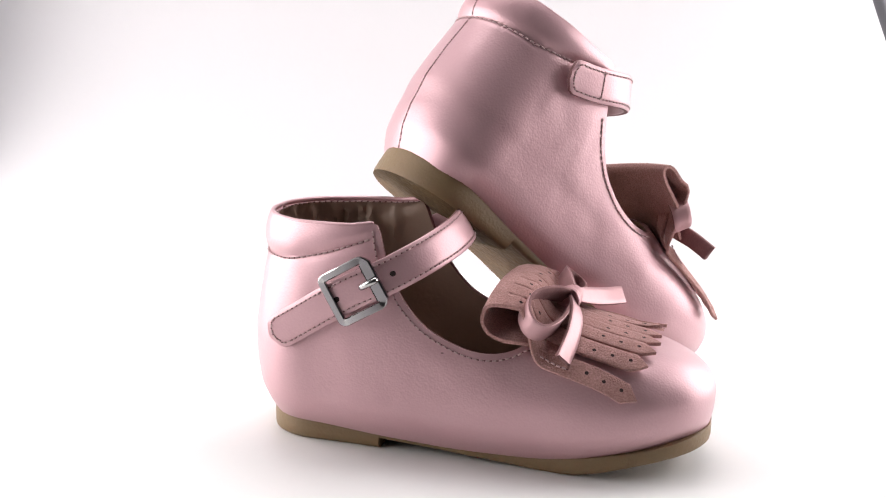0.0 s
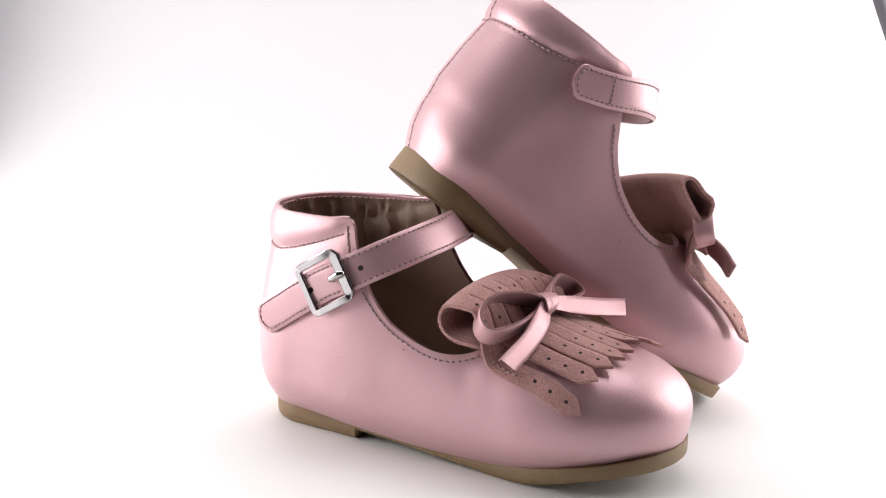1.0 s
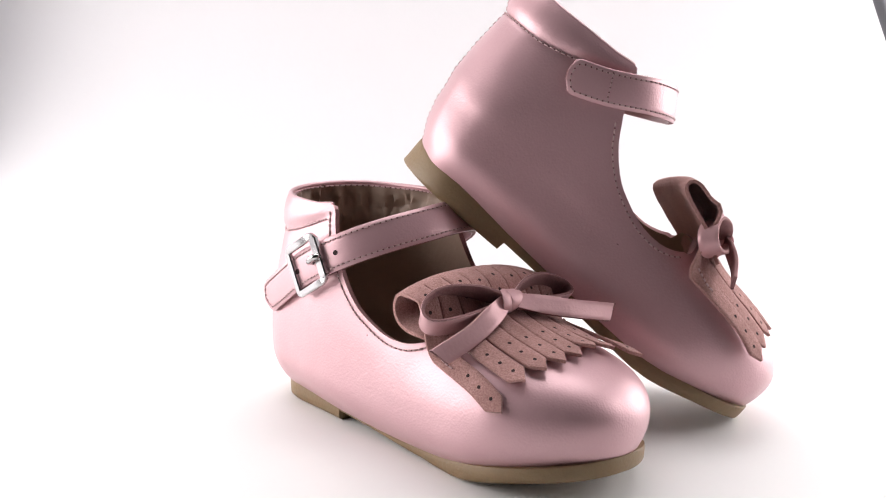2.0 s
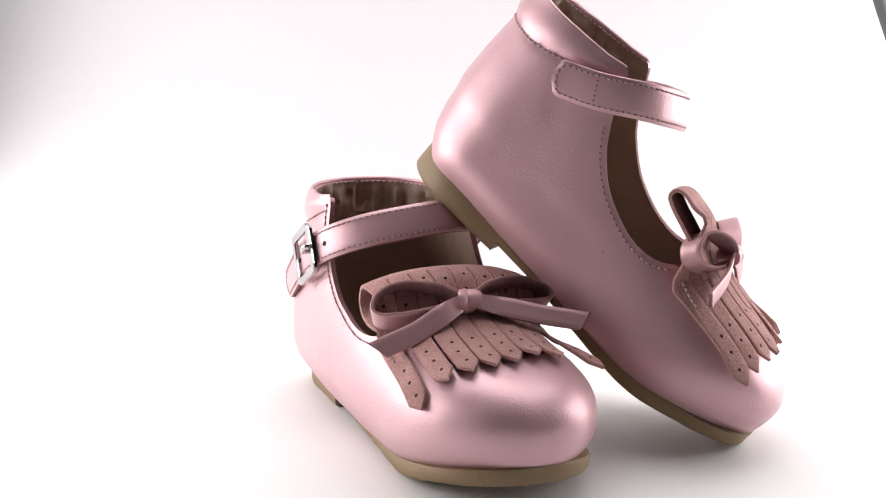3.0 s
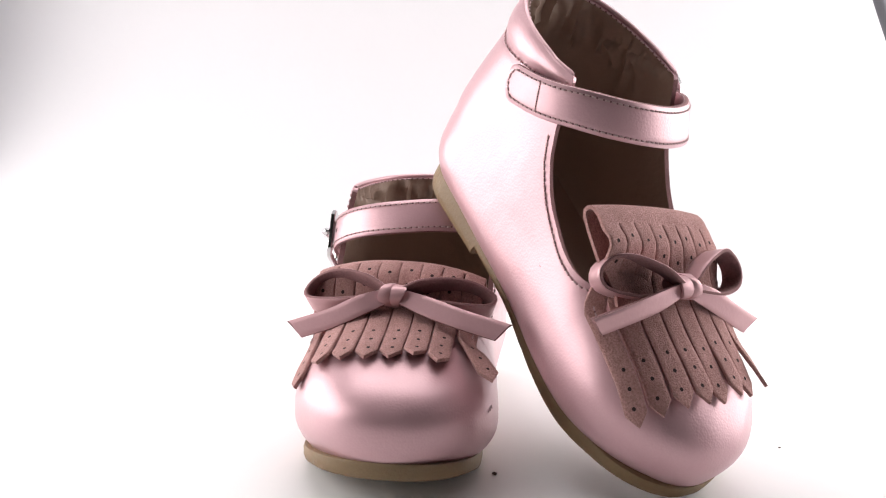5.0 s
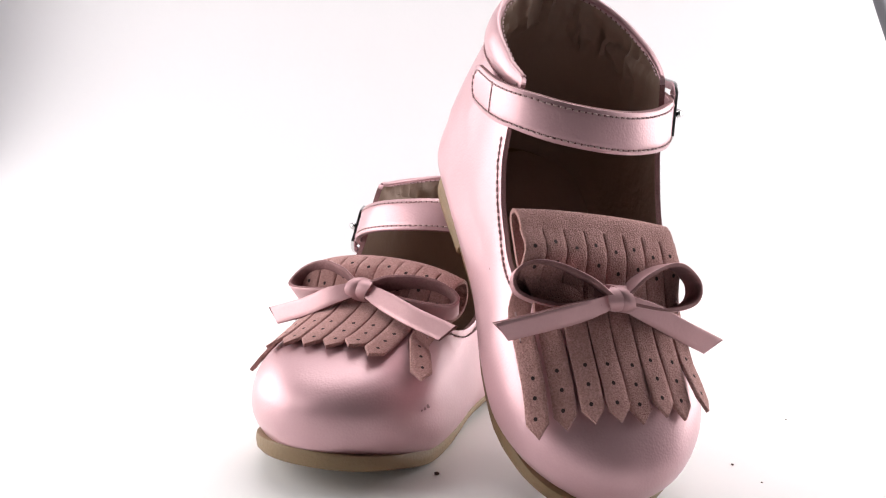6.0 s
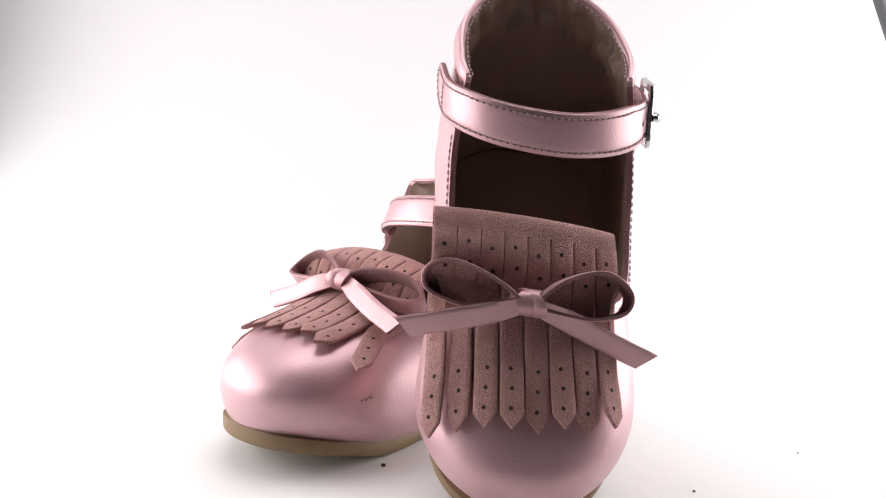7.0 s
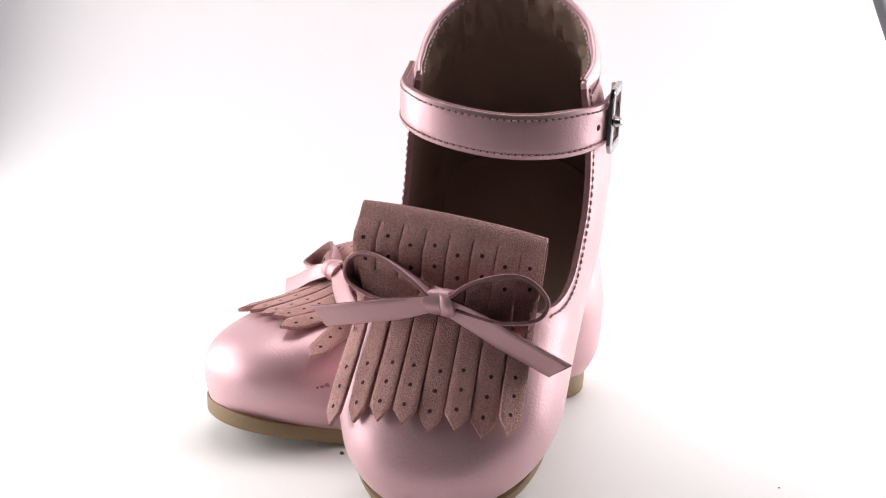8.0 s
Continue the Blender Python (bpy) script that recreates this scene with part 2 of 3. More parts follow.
def shape(x, y, z, side):
    """The bulges and dents that the plain form lacks."""
    x, y, z = (np.asarray(q, float) for q in (x, y, z))
    a = np.clip((HEEL_C - x) / HEEL_A, 0, 1)
    b = np.clip((x - TOE_C) / TOE_A, 0, 1)
    full = np.abs(half_width(x, side))
    narrow = np.sqrt(np.clip(1 - (np.clip(38 - x, 0, 60) / 50.5) ** 2, 0, 1)) / np.maximum(closing(x), 0.02)
    y = y + (y - middle(x)) * 0.75 * (np.clip(narrow, 0.2, 1) - 1) * np.clip((z - 35) / 38, 0, 1) * (x < 38)
    d = y - middle(x)
    soft_dent = noise.noise((float(x) * 0.075, float(z) * 0.06, side * 3.1)) + 0.45 * noise.noise((float(x) * 0.19, float(z) * 0.12, side * 5.7))
    y = y + side * 0.26 * soft_dent * np.clip(np.abs(d) / 12, 0, 1) * np.clip((z - 14) / 8, 0, 1)
    low = np.clip((widest(x) - z) / np.maximum(widest(x) - sole_top(x), 0.1), 0, 1.3)
    low = np.minimum(low, 1.0)
    x = x - low ** 1.7 * 1.2 * b ** 2
    x = x + a ** 2 * np.interp(z, [8, 12, 18, 26, 38, 50, 62, 70, 80], [6.5, 4.6, 1.5, -0.6, -1.4, 0.0, 2.2, 3.4, 4.4])
    seam = collar_seam(x)
    tall = np.maximum(80.5 - seam, 3.0)
    c = np.clip((z - seam) / tall, 0, 1)
    pad = (2.1 * np.clip(tall / 13, 0, 1) * np.sin(math.pi * c) ** 0.8 - 0.7 * np.exp(-((z - seam) / 1.2) ** 2)) * np.clip((40 - x) / 7, 0, 1)
    f = np.clip(full / 31, 0, 1)
    return x - pad * a ** 1.5, y + side * pad * f, z


def wall(x, side, v):
    """A point of the outer face; v from 0 at the sole through 0.25 at the widest to 1 at the edge or the ridge."""
    w, zw, zb, h = half_width(x, side), widest(x), sole_top(x) - 1.5, ridge(x)
    k = np.clip((cut(x, side) - zw) / np.maximum(h - zw, 0.01), 0, 1)
    a_end = np.arcsin(np.clip(k ** (POWER / 2), 0, 1)) if x < 96 else math.pi / 2
    if v < 0.25:
        q = v / 0.25
        z = zb + (zw - zb) * q
        y = w - min(6.3, 0.3 * w) * (1 - q) ** 2.2
    else:
        al = a_end * ((v - 0.25) / 0.75)
        z = zw + (h - zw) * math.sin(al) ** (2 / POWER)
        y = w * max(math.cos(al), 0) ** (2 / POWER)
    return np.array(shape(x, side * y + middle(x), z, side))


def on_wall(x, z, side, lift=0.0):
    """The point of the outer face at x and height z, and its normal."""
    def at(x, z):
        w, zw, h = half_width(x, side), widest(x), ridge(x)
        q = np.clip((z - zw) / max(h - zw, 0.01), 0, 1)
        y = w * (1 - q ** POWER) ** (1 / POWER)
        if z < zw:
            y = w - min(6.3, 0.3 * w) * np.clip((zw - z) / (zw - sole_top(x) + 1.5), 0, 1) ** 2.2
        return np.array(shape(x, side * y + middle(x), z, side))
    p = at(x, z)
    n = np.cross(at(x + 0.4, z) - p, at(x, z + 0.4) - p) * -side
    n = unit(n)
    if n[1] * side < 0:
        n = -n
    return p + n * lift, n


def vamp(x, y):
    """The height of the toe's upper face."""
    side = 1 if y > middle(x) else -1
    w = max(half_width(x, side), 1)
    q = min(abs(y - middle(x)) / w, 0.985)
    return widest(x) + (ridge(x) - widest(x)) * (1 - q ** POWER) ** (1 / POWER)


def build_upper():
    """Outer face, lining and rim of the upper."""
    e = np.linspace(0, math.pi / 2, 26)
    xs = np.unique(np.round(np.r_[HEEL_C - HEEL_A * np.cos(e) ** (2 / 2.2), np.linspace(14, 38, 20), np.linspace(38, 50, 17),
                                  np.linspace(50, 84, 14), np.linspace(84, 97, 27), np.linspace(97, 106, 5),
                                  TOE_C + TOE_A * np.sin(np.linspace(0, math.pi / 2, 26))], 4))
    vs = np.r_[np.linspace(0, 0.25, 8), np.linspace(0.25, 1, 34)[1:]]
    nv = len(vs)
    grids = {}
    for side in (-1, 1):
        grids[side] = np.array([[wall(x, side, v) for v in vs] for x in xs])
    V, F = [], []
    IV, RM, RF = [], [], []
    for side in (-1, 1):
        g = grids[side]
        du, dv = np.gradient(g, axis=0), np.gradient(g, axis=1)
        nn = unit(np.cross(du, dv) * -side)
        core = np.stack([np.clip(g[..., 0], HEEL_C, TOE_C), 0 * g[..., 1], np.clip(g[..., 2], 0, 25)], -1)
        nn[(nn * (g - core)).sum(-1) < 0] *= -1
        nn[0, :] = (-1, 0, 0.0)
        nn[-1, :] = (1, 0, 0.0)
        pleat = np.array([[noise.noise((p[0] * 0.33, side * 7.3 + p[1] * 0.33, p[2] * 0.05)) for p in row] for row in g])
        inner = g - nn * (1.9 + (1.3 + 3.6 * np.clip(pleat, -0.25, 1)) * np.clip((g[..., 2] - 54) / 12, 0, 1) * np.clip((80 - g[..., 2]) / 5, 0, 1) * np.clip((31 - g[..., 0]) / 12, 0, 1))[..., None]
        inner[0, :] = g[0, :] + np.array([1.9, 0, 0])
        o = len(V)
        V += g.reshape(-1, 3).tolist()
        IV += inner.reshape(-1, 3).tolist()
        for i in range(len(xs) - 1):
            for j in range(nv - 1):
                F.append((o + i * nv + j, o + i * nv + j + 1, o + (i + 1) * nv + j + 1, o + (i + 1) * nv + j))
            if xs[i] < 95.5:
                a, b = o + i * nv + nv - 1, o + (i + 1) * nv + nv - 1
                RF.append((a, b, b, a))
                RM.append(0 if xs[i] < 39 else 1)
    nV = len(V)
    rim = [(a, b, c + nV, d + nV) for a, b, c, d in RF]
    outer = mesh_of("upper", V, F, [LEATHER], merge=0.04)
    lining = mesh_of("lining", IV, [f[::-1] for f in F], [LINING], merge=0.04)
    used = sorted({k for f in rim for k in f})
    at = {k: i for i, k in enumerate(used)}
    allv = V + IV
    edge = mesh_of("edge", [allv[k] for k in used], [tuple(at[k] for k in f) for f in rim], [LEATHER, RAW_EDGE], RM, merge=0.02)
    return outer, lining, edge


FORM = build_upper()


def sole_half(x, side):
    """The outline of the sole."""
    a = np.clip((14.2 - x) / 21.3, 0, 1)
    b = np.clip((x - 106.6) / 43.6, 0, 1)
    c = np.clip(1 - a ** 2.0, 0, 1) ** (1 / 2.0) * np.clip(1 - b ** 2.16, 0, 1) ** (1 / 2.16)
    if side < 0:
        w = ease(x, [-8, 14, 40, 65, 90, 112, 151], [25.7, 24.8, 25.2, 25.6, 26.6, 29.0, 32.8])
    else:
        w = ease(x, [-8, 14, 40, 65, 90, 112, 151], [26, 27, 26, 26.5, 29.7, 30.6, 33.2])
    return w * c


def sole_bottom(x):
    return 0.0 if x < 40.0 else float(ease(x, [40, 60, 85, 108, 130, 152], [3.3, 2.5, 0.7, 0.0, 5.0, 9.3]))


def build_sole():
    e = np.linspace(0, math.pi / 2, 14)
    xs = np.r_[14.2 - 21.3 * np.cos(e), np.linspace(16, 39.6, 8), 40.0, 40.3, np.linspace(44, 104, 18), 106.6 + 43.6 * np.sin(np.linspace(0.06, math.pi / 2, 20))]
    prof = [(0.0, 0.0), (0.93, 0.0), (0.985, 0.12), (1.0, 0.4), (1.0, 0.75), (0.985, 0.96), (0.94, 1.0), (0.0, 1.0)]
    V, F, MI = [], [], []
    m = len(prof)
    for side in (-1, 1):
        o = len(V)
        for x in xs:
            w, zb, zt = sole_half(x, side), sole_bottom(x), float(sole_top(x)) + 0.3
            for r, h in prof:
                V.append((x, middle(x) + side * w * r + 0.15 * noise.noise((x * 0.3, side * 9, h * 3)), zb + (zt - zb) * h))
        for i in range(len(xs) - 1):
            for j in range(m - 1):
                F.append((o + i * m + j, o + i * m + j + 1, o + (i + 1) * m + j + 1, o + (i + 1) * m + j))
                MI.append(1 if j == 0 else 0)
    me = mesh_of("outsole", V, F, [SOLE, TREAD], MI, merge=0.25)
    return me


def build_insole():
    xs = np.linspace(-1, 140, 40)
    V, F = [], []
    for x in xs:
        for k in np.linspace(-1, 1, 9):
            s = -1 if k < 0 else 1
            V.append((x, middle(x) + k * max(half_width(x - 9 * np.clip((20 - x) / 20, 0, 1), s) - 6.0, 0.5), float(sole_top(x)) + 1.5 + 1.0 * k * k))
    for i in range(39):
        for j in range(8):
            F.append((i * 9 + j, i * 9 + j + 1, (i + 1) * 9 + j + 1, (i + 1) * 9 + j))
    return mesh_of("insole", V, F, [LINING])


STRAP = [(2.5, -32.2, 38.8), (13, -33.4, 45.5), (23, -34.2, 52), (33, -34.0, 58), (43, -32.6, 63), (51, -27.5, 67.5), (57, -18, 71.3), (60, -5, 73.8),
         (59.5, 8, 75), (56, 18.5, 74.2), (50, 25.5, 71.5), (42, 29.5, 67.3), (33, 31.0, 63.0), (21, 31.6, 58.5)]


def flip(me, mirrored):
    """For the other foot the mesh is mirrored."""
    if mirrored:
        for v in me.vertices:
            v.co.y = -v.co.y
        me.flip_normals()
    return me


def make_shoe(label, mirrored, seed, bow):
    rng = random.Random(seed)
    shoe = tagged(new("shoe"), label, "shoe", "pair of shoes")

    def add(name, me, parent=shoe, text=""):
        # the ankle of the leaning shoe sags back and aside
        for v in me.vertices if bow["sag"] else ():
            x, y, z = v.co / MM
            f = max(0.0, min(1.0, (z - 30) / 50)) * max(0.0, min(1.0, (78 - x) / 30))
            v.co += Vector((-f * (6.0 - 2.0 * y / 28), f * (2.0 + 2.0 * max(0.0, min(1.0, (25 - x) / 25))), 0.5 * f)) * MM
        return part(name, flip(me, mirrored), parent, text)

    outer, lining, edge = (me.copy() for me in FORM)
    upper = add("upper", outer, text="pearly pink leather upper")
    add("lining", lining, text="tan leather lining")
    add("edge", edge, upper)
    add("insole", build_insole())
    add("outsole", build_sole(), text="amber gum rubber sole with low heel")

    # seams of the upper: collar seam, edge of the opening, back seam
    pts = [on_wall(x, float(collar_seam(x)) - 0.8, s, 0.3) for s, r in ((-1, 37 - 48.9 * np.sin(np.linspace(0, math.pi / 2, 60))), (1, 37 - 48.9 * np.sin(np.linspace(math.pi / 2, 0, 60)))) for x in r]
    V, F, SM = stitches([p for p, _ in pts], [n for _, n in pts])
    add("stitching", mesh_of("stitching", V, F, [THREAD, NEEDLE], SM), upper)
    for s in (-1, 1):
        line = [on_wall(x, float(cut(x, s)) - 2.2, s, 0.2) for x in np.linspace(45, 91, 60)]
        V, F, SM = stitches([p + np.array((-1.6 * max(0, (60 - p[0]) / 15), 0, 0)) for p, _ in line], [n for _, n in line], 2.2, 1.5)
        add("stitching", mesh_of("stitching", V, F, [THREAD, NEEDLE], SM), upper)
        line = [on_wall(37.5 + 0.3 * k, 78 - k * 1.2, s, 0.1) for k in range(9)]
        V, F, SM = stitches([p for p, _ in line], [n for _, n in line], 2.2, 1.5)
        add("stitching", mesh_of("stitching", V, F, [THREAD, NEEDLE], SM), upper)
    back = [np.array(shape(HEEL + 0.02, float(middle(HEEL)), z, 1)) + np.array((-0.1, 0, 0)) for z in np.linspace(9.6, 77, 46)]
    V, F, SM = stitches(back, [(-1, 0, 0)] * 46, 2.4, 1.5, 0.26)
    add("stitching", mesh_of("stitching", V, F, [THREAD, NEEDLE], SM), upper)

    # the rolled edge of the collar, with its own row of stitches
    rim = []
    for s, r in ((-1, 38 - 49.9 * np.sin(np.linspace(0, math.pi / 2, 40))), (1, 38 - 49.9 * np.sin(np.linspace(math.pi / 2, 0, 40))[1:])):
        for x in r:
            p = wall(x, s, 1.0)
            q = np.array((20.0, 0, p[2])) - p
            rim.append(p + q / np.linalg.norm(q) * 0.9)
    V, F = rod(rim, 0.85, 8, 90)
    add("piping", mesh_of("piping", V, F, [LEATHER]), upper)
    inward = [unit(np.array((20.0, 0, p[2])) - p) for p in rim]
    V, F, SM = stitches([p + n * 1.7 - np.array((0, 0, 0.9)) for p, n in zip(rim, inward)], inward, 2.3, 1.6, 0.3)
    add("stitching", mesh_of("stitching", V, F, [THREAD, NEEDLE], SM), upper)

    # strap with its two rows of stitches and its holes
    V, F, MI, at, full = ribbon([(x + bow["strap"][0], y, z + bow["strap"][1]) for x, y, z in STRAP], (-0.5, 0, 0.86), 12.3, 1.9, 90, (5.5, 4.0), 0.25)
    sign = -1 if at(30, 0)[1][1] > 0 else 1
    strap = add("strap", mesh_of("strap", V, F, [LEATHER, RAW_EDGE, LEATHER], MI), text="pink leather ankle strap")

    def face(u, w):
        p, n, t = at(u, w)
        if sign < 0:
            p, n = p - n * 1.9, -n
        return p, n, t
    for w in (-0.76, 0.76):
        line = [face(u, w) for u in np.linspace(5.0, full - 4.5, 110)]
        V, F, SM = stitches([q[0] for q in line], [q[1] for q in line], 2.1, 1.45, 0.35)
        add("stitching", mesh_of("stitching", V, F, [THREAD, NEEDLE], SM), strap)
    for u0, u1, rad in ((5.0, 1.6, 0.76), (full - 4.5, full - 1.6, 0.76)):
        line = [face(u0 + (u1 - u0) * math.cos(a), rad * math.sin(a)) for a in np.linspace(-math.pi / 2, math.pi / 2, 14)]
        V, F, SM = stitches([q[0] for q in line], [q[1] for q in line], 2.1, 1.4, 0.35)
        add("stitching", mesh_of("stitching", V, F, [THREAD, NEEDLE], SM), strap)
    line = [face(full - 16, w) for w in np.linspace(-0.76, 0.76, 8)]
    V, F, SM = stitches([q[0] for q in line], [q[1] for q in line], 1.6, 1.2, 0.28)
    add("stitching", mesh_of("stitching", V, F, [THREAD, NEEDLE], SM), strap)
    for u in (30.0, 40.0, 51.0):
        V, F = disc(*face(u, 0.0), 0.95, 0.06)
        add("hole", mesh_of("hole", V, F, [HOLE]), strap)

    # buckle
    c = face(36.6, 0)[0]
    _, n, t = face(32.0, 0)
    b = np.cross(n, t)
    c = c + n * 1.3
    buckle = add("buckle", frame_mesh(c, t, b, n), text="polished nickel roller buckle")
    V, F = rod([c + t * 9.9 + n * 0.1, c + t * 9.2 + n * 1.7, c + t * 7.0 + n * 1.9, c + t * 4.4 + n * 0.9, c + t * 3.6 - n * 0.8], 1.2, 8)
    add("prong", mesh_of("prong", V, F, [CHROME]), buckle)

    # fringed flap: the folded sheet, then its strips
    def sheet(x, y, off, arch):
        q = min(abs(y) / 30.0, 1.0)
        return np.array((x, y, off - arch * bow["arch"] * q ** 2.4 + bow["skew"] * y))
    fold = bow["fold"]
    fp = spline([(a, z, 14 if i == 0 else d) for i, (a, z, d) in enumerate(fold)], 26)
    V, F = [], []
    ny = 17
    for layer, th in ((0, 0.6), (1, -0.6)):
        tg = unit(np.gradient(fp[:, :2], axis=0))
        nr = np.stack([-tg[:, 1], tg[:, 0]], 1)
        for i in range(len(fp)):
            for j in range(ny):
                y = bow["wide"] * (j / (ny - 1) - 0.5) * (1 - 0.16 * max(0.0, min(1.0, (fp[i, 0] - 90) / 9)) * (i < len(fp) / 2))
                p = sheet(fp[i, 0] + nr[i, 0] * th, y, fp[i, 1] + nr[i, 1] * th, fp[i, 2])
                k = max(0.0, min(1.0, (101 - fp[i, 0]) / 20))
                p = p + np.array((bow["flap"][0] * k, bow["flap"][1], 0))
                V.append(p)
    m = len(fp) * ny
    for i in range(len(fp) - 1):
        for j in range(ny - 1):
            a = i * ny + j
            F.append((a, a + 1, a + ny + 1, a + ny))
            F.append((m + a, m + a + ny, m + a + ny + 1, m + a + 1))
        for j in (0, ny - 1):
            a = i * ny + j
            F.append((a, a + ny, a + ny + m, a + m))
    flap = add("flap", mesh_of("flap", V, F, [SUEDE]), text="folded suede flap cut into fringe")
    for k in range(8):
        y0 = bow["wide"] * ((k + 0.5) / 8 - 0.5)
        spread = y0 * 0.01
        tipx = 129.5 + rng.uniform(-1.2, 1.2) - 0.0035 * y0 * y0 + bow["tip"]
        lift = rng.uniform(0.0, 0.6) + (1.2 if k in bow["lifted"] else 0.0)
        pts, acr = [], []
        for x, up in ((83.6, None), (86.5, None), (90.5, None), (96, 4.0), (102, 2.2), (109, 1.6), (116, 1.5), (123, 1.5 + lift), (tipx, 1.6 + lift * 2.2)):
            y = y0 * (1 + 0.00015 * (x - 90) ** 2 * 0.25) + spread + bow["flap"][1]
            rest = max(-27.0, min(28.0, y))
            if up is None:
                z = sheet(x, y0, 61.55 if x < 85 else (60.9 if x < 88 else 59.2), 5.2)[2]
                dz = (sheet(x, y0 + 1, 0, 5.5) - sheet(x, y0 - 1, 0, 5.5))[2] / 2
            else:
                z = vamp(x, rest) + up - 0.35 * abs(y - rest)
                dz = (vamp(x, rest + 1.0) - vamp(x, rest - 1.0)) / 2
                if x < 100:
                    z = min(z, 58.0)
                dz = max(-1.3, min(1.3, dz))
            f = max(0.0, min(1.0, (101 - x) / 20))
            away = bow["out"] * max(0.0, (x - 102) / 27) ** 2 if k in bow["lifted"] else 0.0
            pts.append((x + bow["flap"][0] * f, y + away, z))
            acr.append((0, 1, dz + rng.uniform(-0.05, 0.05)))
        if k in bow["lifted"] and bow["out"]:
            # this strip hangs free past the side of the toe
            start, end = np.array(pts[5]), np.array((125.0, 34.2, 37.4))
            for i, f in ((6, 0.34), (7, 0.68), (8, 1.0)):
                pts[i] = tuple(start + (end - start) * f + np.array((0, 0, 1.6 * f * (1 - f))))
                acr[i] = (-0.45 * f, 1, -0.6 + 0.4 * f)
            acr[5] = (0, 1, -0.7)
        V, F, MI, fat, ln = ribbon(pts, acr, bow["wide"] / 8 - 0.1, 1.2, 26)
        # the pointed tip
        o = 25 * 14
        d = np.array(V[o + 3]) - np.array(V[o - 14 + 3])
        d = d / np.linalg.norm(d)
        V = V + [np.array(V[o + 3]) + d * 4.4, np.array(V[o + 10]) + d * 4.4]
        q = len(V) - 2
        F.pop(); MI.pop()
        for j in range(6):
            F.append((o + j, o + j + 1, q)); MI.append(0)
            F.append((o + 7 + j, o + 8 + j, q + 1)); MI.append(0)
        F.append((o + 6, o + 7, q + 1, q)); MI.append(1)
        F.append((o + 13, o, q, q + 1)); MI.append(1)
        strip = add("fringe", mesh_of("fringe", V, F, [SUEDE, SUEDE, SUEDE], MI), flap)
        up_s = 1 if fat(10, 0)[1][2] > 0 else -1
        for u, w in ((6.5 if k % 2 else 5.0, 0.1), (13.0 if k % 2 else 11.0, -0.15), (ln - 14.0, 0.1 * (-1) ** k), (ln - 7.8, 0.0), (ln - 1.6, 0.1)):
            p, nn, tt = fat(u, w)
            if up_s < 0:
                p, nn = p - nn * 1.15, -nn
            V, F = disc(p, nn, tt, 0.62, 0.06)
            add("hole", mesh_of("hole", V, F, [HOLE]), strip)
    for s in (-1, 1):
        line = []
        for x in (96, 99, 102, 105):
            y = s * (bow["wide"] / 2 - 1.6) + bow["flap"][1]
            rest = max(-27.0, min(28.0, y))
            line.append(np.array((x, y, vamp(x, rest) + np.interp(x, [96, 102, 109], [4.0, 2.2, 1.6]) + 0.65 - 0.35 * abs(y - rest))))
        V, F, SM = stitches(line, [(0, s * 0.6, 0.8)] * 4, 2.0, 1.5, 0.35)
        add("stitching", mesh_of("stitching", V, F, [THREAD, NEEDLE], SM), flap)

    # bow: two loops, two tails and the knot
    K = np.array(bow["knot"], float)
    knot = add("bow", knot_mesh(K), text="small leather bow on the fringe")
    for path, acr in bow["loops"]:
        V, F, MI, fat, ln = ribbon([K + np.array(p) for p in path], acr, [5.6] + [7.3] * (len(path) - 2) + [4.8], 1.2, 44)
        smooth_side = fat(ln * 0.75, 0)[1][0] > 0
        add("loop", mesh_of("loop", V, F, [RIBBON, RAW_EDGE, RAW_EDGE] if smooth_side else [RAW_EDGE, RAW_EDGE, RIBBON], MI), knot)
    for path, acr in bow["tails"]:
        V, F, MI, fat, ln = ribbon([K + np.array(p) for p in path], acr, [4.8] + [6.8] * (len(path) - 1), 1.2, 24)
        o = 23 * 14
        for j in range(14):
            w = (j if j < 7 else 13 - j) / 6.0
            d = np.array(V[o + j]) - np.array(V[o - 14 + j])
            V[o + j] = np.array(V[o + j]) + d / np.linalg.norm(d) * 4.5 * (w - 0.5)
        n = fat(ln * 0.6, 0)[1]
        add("tail", mesh_of("tail", V, F, [RIBBON, RAW_EDGE, RAW_EDGE] if n[0] + n[2] > 0 else [RAW_EDGE, RAW_EDGE, RIBBON], MI), knot)
    # scuffs on the leather
    for x, z, side, size in bow["marks"]:
        p, n = on_wall(x, z, side, 0.05)
        V, F = disc(p, n, np.array((1.0, 0.0, 0.1)), size, 0.03)
        V = [p + (np.array(v) - p) * np.array((1.0, 1.0, 0.55)) for v in V]
        add("scuff", mesh_of("scuff", V, F, [SCUFF]), upper)
    return shoe


def rod(pts, r, n=8, m=16):
    p = spline(pts, m)
    t = unit(np.gradient(p, axis=0))
    ref = np.array((0.11, 0.22, 0.97))
    V, F = [], []
    for i in range(m):
        a = unit(np.cross(t[i], ref))
        b = np.cross(t[i], a)
        q = r * (0.7 if i in (0, m - 1) else 1)
        V += [p[i] + (a * math.cos(k * 2 * math.pi / n) + b * math.sin(k * 2 * math.pi / n)) * q for k in range(n)]
    for i in range(m - 1):
        for k in range(n):
            F.append((i * n + k, i * n + (k + 1) % n, (i + 1) * n + (k + 1) % n, (i + 1) * n + k))
    F += [tuple(range(n))[::-1], tuple((m - 1) * n + k for k in range(n))]
    return V, F


